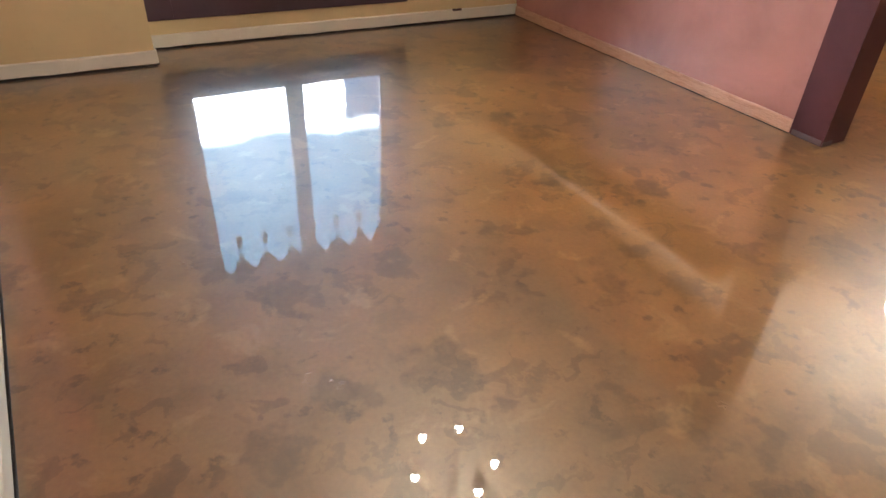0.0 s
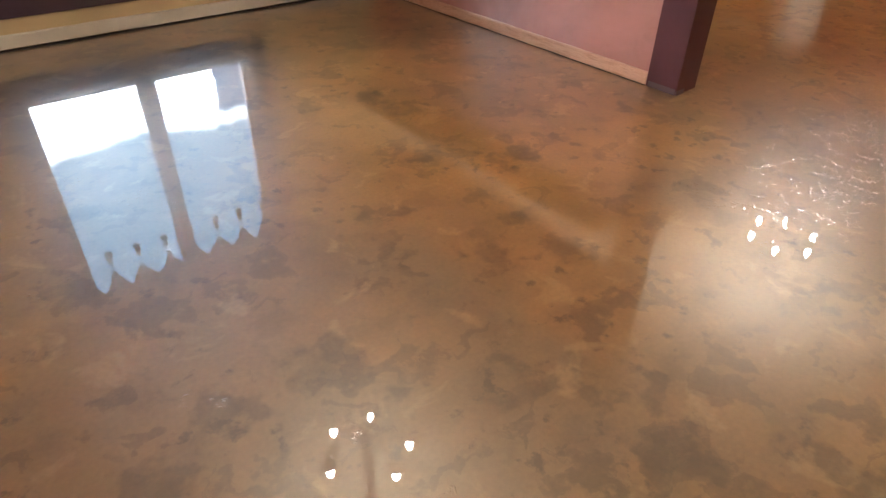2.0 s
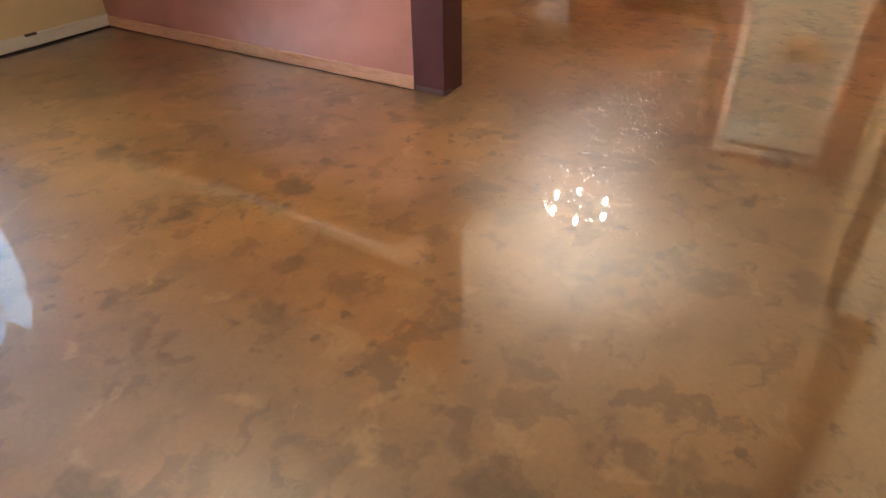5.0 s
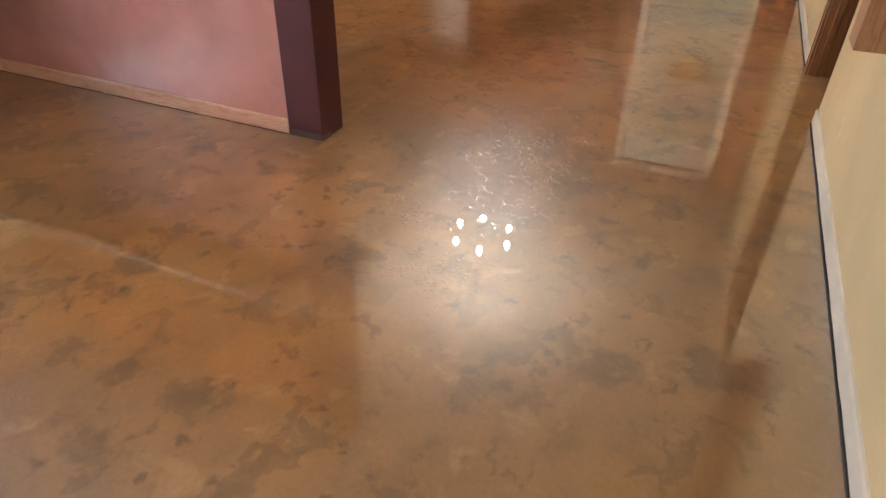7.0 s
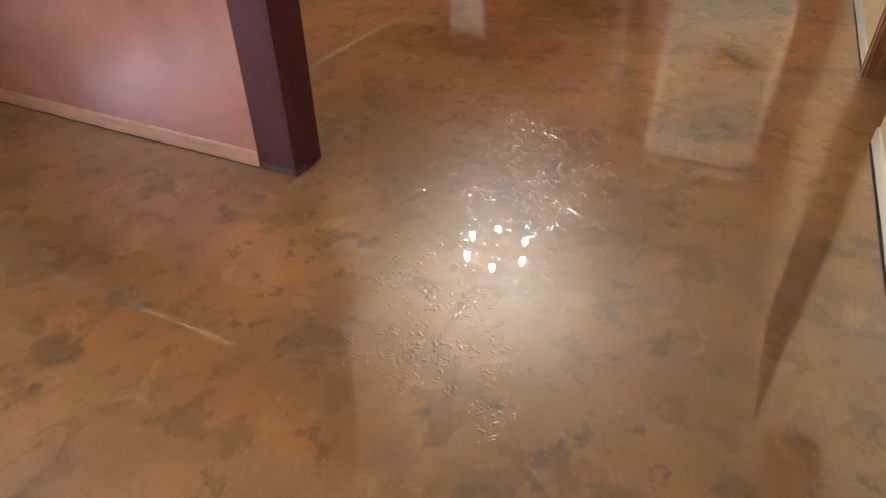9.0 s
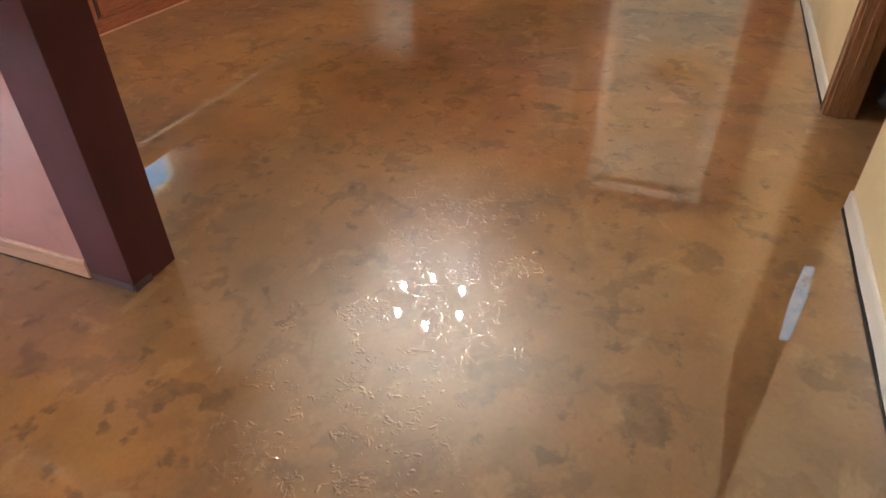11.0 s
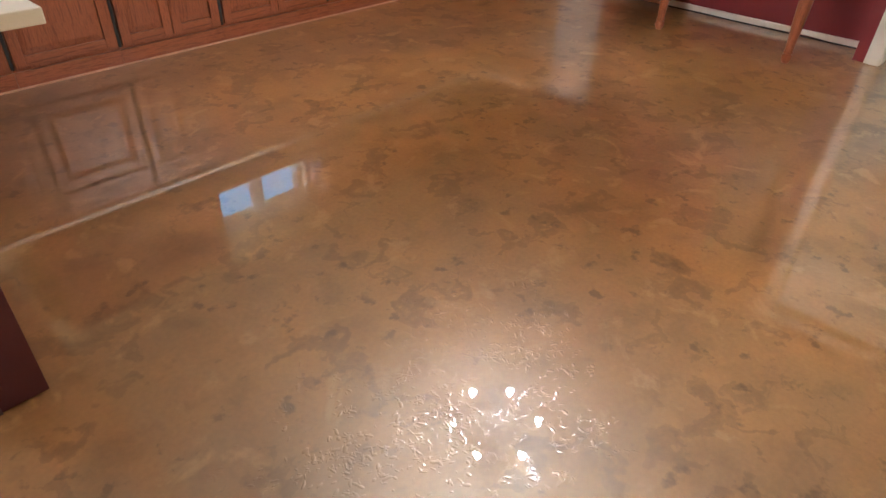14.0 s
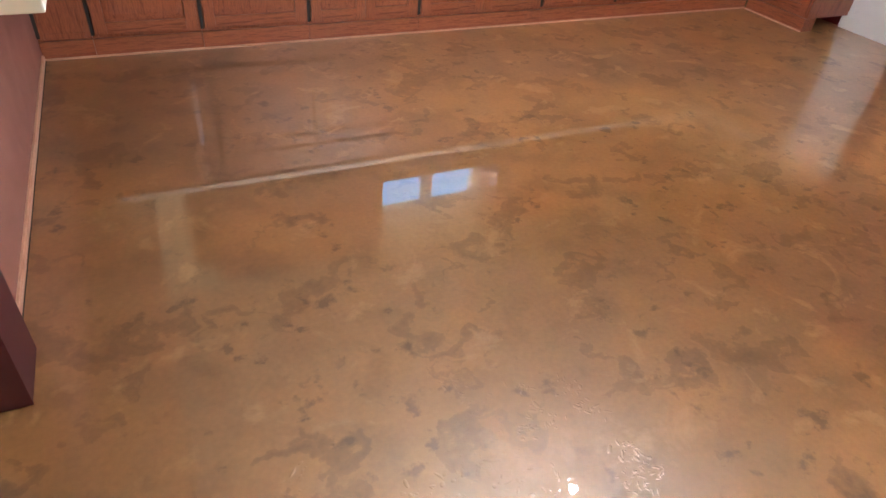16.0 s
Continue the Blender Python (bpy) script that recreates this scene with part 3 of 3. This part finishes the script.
# ---- kitchen cabinets ----
def raised_door(name, w, h, parent, at):
    """A framed door with a raised panel: two stiles, two rails and the panel, front towards -y before turning."""
    bm = bmesh.new()
    e, i = 0.050, 0.058 + 0.038
    ring = [[bm.verts.new((x, y, z)) for x, z in ((q, q), (w - q, q), (w - q, h - q), (q, h - q))] for q, y in ((e, 0.0185), (e, 0.014), (0.060, 0.014), (i, 0.004))]
    for p, q in zip(ring, ring[1:]):
        for j in range(4):
            bm.faces.new((p[j], p[(j + 1) % 4], q[(j + 1) % 4], q[j]))
    bm.faces.new(ring[0]), bm.faces.new(ring[-1])
    root = part(name, bm, M_OAK, parent)
    for x in (0, w - 0.058):
        part("stile", boxes((x, 0, 0, x + 0.058, 0.019, h), bevel=0.003), M_OAK, root)
    for z in (0, h - 0.058):
        part("rail", boxes((0.058, 0.001, z, w - 0.058, 0.019, z + 0.058), bevel=0.003), M_OAKH, root)
    knob = turned([(0.004, 0), (0.005, 0.012), (0.013, 0.016), (0.015, 0.022), (0.010, 0.027), (0.003, 0.028)], n=14)
    bmesh.ops.rotate(knob, cent=(0, 0, 0), matrix=Matrix.Rotation(radians(90), 3, "X"), verts=knob.verts)
    bmesh.ops.translate(knob, vec=(w - 0.03, 0.0, h - 0.05), verts=knob.verts)
    part("knob", knob, M_BRONZE, root, "small bronze knob", True)
    root.location = at
    return root


def base_cabinet(width, doors, at, turn=0.0, depth=0.58, label=""):
    """A base unit, front at y = 0, body behind it."""
    ob = thing("base_cabinet", label or "honey oak base cabinet with raised-panel doors", "cabinet", at, "kitchen base cabinets")
    ob.rotation_euler = (0, 0, radians(turn))
    part("body", boxes((0.001, 0.02, 0.095, width - 0.001, depth, 0.876), bevel=0.001), M_OAK, ob)
    part("toe_kick", boxes((0.001, -0.012, 0.0, width - 0.001, 0.10, 0.094)), M_OAKH, ob)
    part("shoe_strip", boxes((0.001, -0.024, 0.0, width - 0.001, -0.012, 0.009), bevel=0.002), M_OAKBASE, ob)
    s = 0.03
    part("face_frame", boxes((0.001, 0.0, 0.095, s, 0.02, 0.876), (width - s, 0.0, 0.095, width - 0.001, 0.02, 0.876),
                             (s, 0.0, 0.095, width - s, 0.02, 0.130), (s, 0.0, 0.836, width - s, 0.02, 0.876), (s, 0.0, 0.66, width - s, 0.02, 0.69), bevel=0.0015), M_OAK, ob)
    # a dark strip over the frame paints the shadow between neighbouring doors
    part("gap_shadow", boxes((-0.004, -0.006, 0.110, 0.013, -0.0005, 0.836)), M_GAP_SHADE, ob, "dark strip painted as shadow between the doors")
    if doors == 0:
        part("filler", boxes((s, 0.004, 0.130, width - s, 0.02, 0.836)), M_OAK, ob)
        return ob
    dw = (width - 2 * s + 0.024 - 0.004 * (doors - 1)) / doors
    for i in range(doors):
        x = s - 0.012 + i * (dw + 0.004)
        raised_door("door", dw, 0.555, ob, (x, -0.0195, 0.118))
        d = part("drawer_front", boxes((x, -0.0195, 0.70, x + dw, -0.0005, 0.825), bevel=0.004), M_OAKH, ob)
        k = turned([(0.004, 0), (0.005, 0.012), (0.013, 0.016), (0.015, 0.022), (0.010, 0.027), (0.003, 0.028)], n=14)
        bmesh.ops.rotate(k, cent=(0, 0, 0), matrix=Matrix.Rotation(radians(90), 3, "X"), verts=k.verts)
        bmesh.ops.translate(k, vec=(x + dw / 2, -0.0195, 0.762), verts=k.verts)
        part("knob", k, M_BRONZE, d, "small bronze knob", True)
    return ob


CF = 4.862
x = 5.948
for w, n in ((0.25, 0), (0.547, 1), (0.60, 1), (0.70, 2), (0.905, 2), (0.62, 2), (0.62, 1), (0.69, 1)):
    base_cabinet(w, n, (x, CF, 0))
    x += w
base_cabinet(0.55, 1, (10.885, 4.83, 0), -90, 0.46, "honey oak corner base cabinet beside the white cupboard")
tagged(finish(boxes((5.948, CF - 0.03, 0.877, XE - 0.002, Y1 - 0.002, 0.915), bevel=0.006), "countertop", M_COUNTER), "cream laminate countertop on the oak cabinets", "countertop")
tagged(finish(boxes((10.86, 4.27, 0.877, XE - 0.002, CF - 0.032, 0.915), bevel=0.006), "countertop", M_COUNTER), "cream laminate countertop on the corner cabinet", "countertop")
tagged(finish(boxes((5.95, Y1 - 0.02, 0.916, XE - 0.002, Y1 - 0.002, 1.02), bevel=0.003), "backsplash", M_COUNTER), "cream laminate backsplash strip behind the countertop", "backsplash")


def wall_cabinet(width, doors, at, turn=0.0):
    ob = thing("wall_cabinet", "honey oak wall cabinet with raised-panel doors", "cabinet", at, "kitchen wall cabinets")
    ob.rotation_euler = (0, 0, radians(turn))
    part("body", boxes((0.001, 0.02, 0.0, width - 0.001, 0.31, 0.74), bevel=0.001), M_OAK, ob)
    part("light_rail", boxes((0.001, 0.0, -0.02, width - 0.001, 0.02, 0.0), bevel=0.002), M_DOOROAK, ob, "brown strip under the cabinet")
    dw = (width - 0.03) / doors - 0.004
    for i in range(doors):
        raised_door("door", dw, 0.71, ob, (0.015 + i * (dw + 0.004), 0.0, 0.015))
    return ob


x = 6.62
for w, n in ((0.46, 1), (0.93, 2), (1.10, 2), (0.9, 2), (0.98, 2)):
    if not (x < KX1 and x + w > KX0):
        wall_cabinet(w, n, (x, Y1 - 0.312, 1.37))
    x += w
for y0, w, n in ((5.25, 0.62, 1), (4.62, 0.62, 1), (3.99, 0.62, 1)):
    wall_cabinet(w, n, (XE - 0.312, y0, 1.37), -90)


def window_shelf(x0, x1):
    ob = thing("window_shelf", "oak shelf with a brown edge strip below the kitchen window", "shelf", (0, Y1 - 0.312, 1.37))
    part("board", boxes((x0, 0.0, 0.0005, x1, 0.31, 0.02), bevel=0.002), M_OAKH, ob)
    part("edge_strip", boxes((x0, 0.0, -0.02, x1, 0.02, 0.0), bevel=0.002), M_DOOROAK, ob, "brown edge strip")
    for x in (x0 + 0.15, x1 - 0.15):
        part("bracket", boxes((x - 0.012, 0.10, -0.16, x + 0.012, 0.312, -0.0005), bevel=0.003), M_OAK, ob)
    return ob


window_shelf(8.012, 9.108)


def white_cupboard():
    """A white painted low cupboard with a spindle rack on top."""
    ob = thing("cupboard", "white painted low cupboard with a spindle rack on top", "cupboard", (XE - 0.03, 4.08, 0))
    part("body", boxes((0.0, -0.24, 0.0, 0.028, 0.24, 1.07), bevel=0.004), M_WHITE, ob)
    part("top", boxes((-0.02, -0.25, 1.07, 0.028, 0.25, 1.09), bevel=0.004), M_WHITE, ob)
    part("handle", tube([(-0.002, -0.19, 0.50), (-0.03, -0.19, 0.50), (-0.03, -0.19, 0.62), (-0.002, -0.19, 0.62)], 0.006), M_BRONZE, ob)
    for i in range(4):
        part("spindle", turned([(0.008, 0), (0.013, 0.06), (0.008, 0.12), (0.013, 0.24), (0.008, 0.38), (0.009, 0.45)], (0.0, -0.18 + 0.12 * i, 1.09), 10), M_WHITE, ob, smooth=True)
    part("rack_rail", boxes((-0.012, -0.22, 1.54, 0.012, 0.22, 1.565), bevel=0.003), M_WHITE, ob)
    return ob


white_cupboard()


def desk():
    ob = thing("desk", "oak desk with turned legs against the red wall", "desk", (11.0, 2.47, 0))
    part("tabletop", boxes((-0.38, -0.55, 0.73, 0.345, 0.515, 0.76), bevel=0.006), M_OAK, ob)
    part("apron", boxes((-0.345, -0.50, 0.64, -0.322, 0.50, 0.73), bevel=0.002), M_OAK, ob)
    prof = [(0.016, 0), (0.019, 0.012), (0.024, 0.03), (0.022, 0.055), (0.015, 0.062), (0.024, 0.072), (0.018, 0.085), (0.020, 0.12), (0.027, 0.30), (0.031, 0.44),
            (0.024, 0.50), (0.033, 0.52), (0.024, 0.54), (0.034, 0.56), (0.034, 0.73)]
    prof = [(r * 1.45, z) for r, z in prof]
    part("pedestal", boxes((-0.31, 0.515, 0.17, 0.345, 0.95, 0.729), bevel=0.003), M_OAK, ob)
    for z0 in (0.185, 0.37, 0.555):
        d = part("drawer", boxes((-0.328, 0.53, z0, -0.3105, 0.935, z0 + 0.165), bevel=0.004), M_OAK, ob)
        part("knob", turned([(0.006, 0), (0.014, 0.006), (0.014, 0.02), (0.004, 0.026)], (-0.342, 0.73, z0 + 0.07), 12), M_BRONZE, d, smooth=True)
    part("pedestal_top", boxes((-0.38, 0.515, 0.73, 0.345, 0.96, 0.76), bevel=0.006), M_OAK, ob)
    for lx, ly in ((-0.335, 0.48), (-0.385, -0.495)):
        part("leg", turned(prof, (lx, ly, 0), 18), M_OAK, ob, smooth=True)
    return ob


desk()


def desk_cabinet():
    """A narrow tall cabinet on the desk, against the wall."""
    ob = thing("desk_cabinet", "narrow dark brown cabinet with pale edge on the desk", "cabinet", (11.15, 2.03, 0.76))
    part("body", boxes((0.0, -0.17, 0.0, 0.18, 0.17, 1.30), bevel=0.004), M_BROWN, ob)
    part("door", boxes((-0.016, -0.15, 0.03, -0.001, 0.15, 1.15), bevel=0.004), M_BROWN, ob)
    part("edge_strip", boxes((-0.02, 0.171, 0.60, 0.03, 0.195, 1.30), bevel=0.003), M_WHITE, ob, "pale strip along the edge")
    return ob


desk_cabinet()


# ---- chandeliers ----
def chandelier(at, angles, reach, drop, bulb, label):
    """Canopy, stem, body and J-shaped arms that drop beside the stem, swing out and rise to a bowl with a lit bulb."""
    ob = thing("chandelier", label, "chandelier", (*at, 0), "chandeliers")
    z = ZC - drop
    part("canopy", turned([(0.062, ZC - 0.001), (0.065, ZC - 0.015), (0.045, ZC - 0.035), (0.012, ZC - 0.045)], n=24), M_BRONZE, ob, smooth=True)
    part("stem", turned([(0.007, z - 0.05), (0.007, ZC - 0.04)], n=10), M_BRONZE, ob, smooth=True)
    part("body", turned([(0.010, z + 0.27), (0.034, z + 0.285), (0.046, z + 0.315), (0.040, z + 0.35), (0.018, z + 0.375), (0.008, z + 0.39)], n=20), M_BRONZE, ob, smooth=True)
    part("finial", turned([(0.004, z - 0.115), (0.016, z - 0.10), (0.020, z - 0.085), (0.010, z - 0.065), (0.008, z - 0.05)], n=16), M_BRONZE, ob, smooth=True)
    for deg in angles:
        a = radians(deg)
        c, s = math.cos(a), math.sin(a)
        pts = [(0.030 * c, 0.030 * s, z + 0.30 - 0.035 * j) for j in range(8)]
        for j in range(1, 15):
            u = j / 14
            r = 0.030 + (reach - 0.030) * (1 - math.cos(math.pi * u)) / 2
            pts.append((r * c, r * s, z + 0.055 - 0.125 * math.sin(math.pi * u) ** 0.8 - 0.085 * u))
        arm = part("arm", tube(pts, 0.0058), M_BRONZE, ob, smooth=True)
        e = (reach * c, reach * s, z - 0.005)
        part("cup", turned([(0.006, -0.04), (0.026, -0.036), (0.043, -0.018), (0.049, 0.003), (0.045, 0.008), (0.014, 0.0)], e, 20), M_BRONZE, arm, smooth=True)
        part("socket", turned([(0.013, 0.0), (0.013, 0.04)], e, 12), M_TRIM, arm, smooth=True)
        part("bulb", turned([(0.010, 0.04), (0.017, 0.052), (0.023, 0.072), (0.022, 0.092), (0.013, 0.118), (0.003, 0.135)], e, 14), bulb, arm, "lit clear bulb", True)
    return ob


chandelier((3.69, 2.77), (-83, -30, 52, 110, 180), 0.265, 0.60, M_BULB, "aged bronze five-arm chandelier with lit bulbs")
chandelier((8.13, 2.33), (19, 72, 140, 195, 254, 316), 0.29, 0.585, M_BULB_K, "aged bronze six-arm chandelier with lit bulbs")

# cabinets hung over the bar, and the board on the wall opposite the post
for y0, w in ((3.64, 0.94), (4.58, 0.94), (5.52, 0.94)):
    c = wall_cabinet(w, 2, (5.745, y0, 1.60), -90)
    c["label"] = "honey oak cabinet hung over the bar"
structure("trim", boxes((5.81, Y0, 0.80, 5.98, Y0 + 0.18, ZC), bevel=0.004), M_DOOROAK, "brown stained half post fixed high on the yellow wall", "trim")
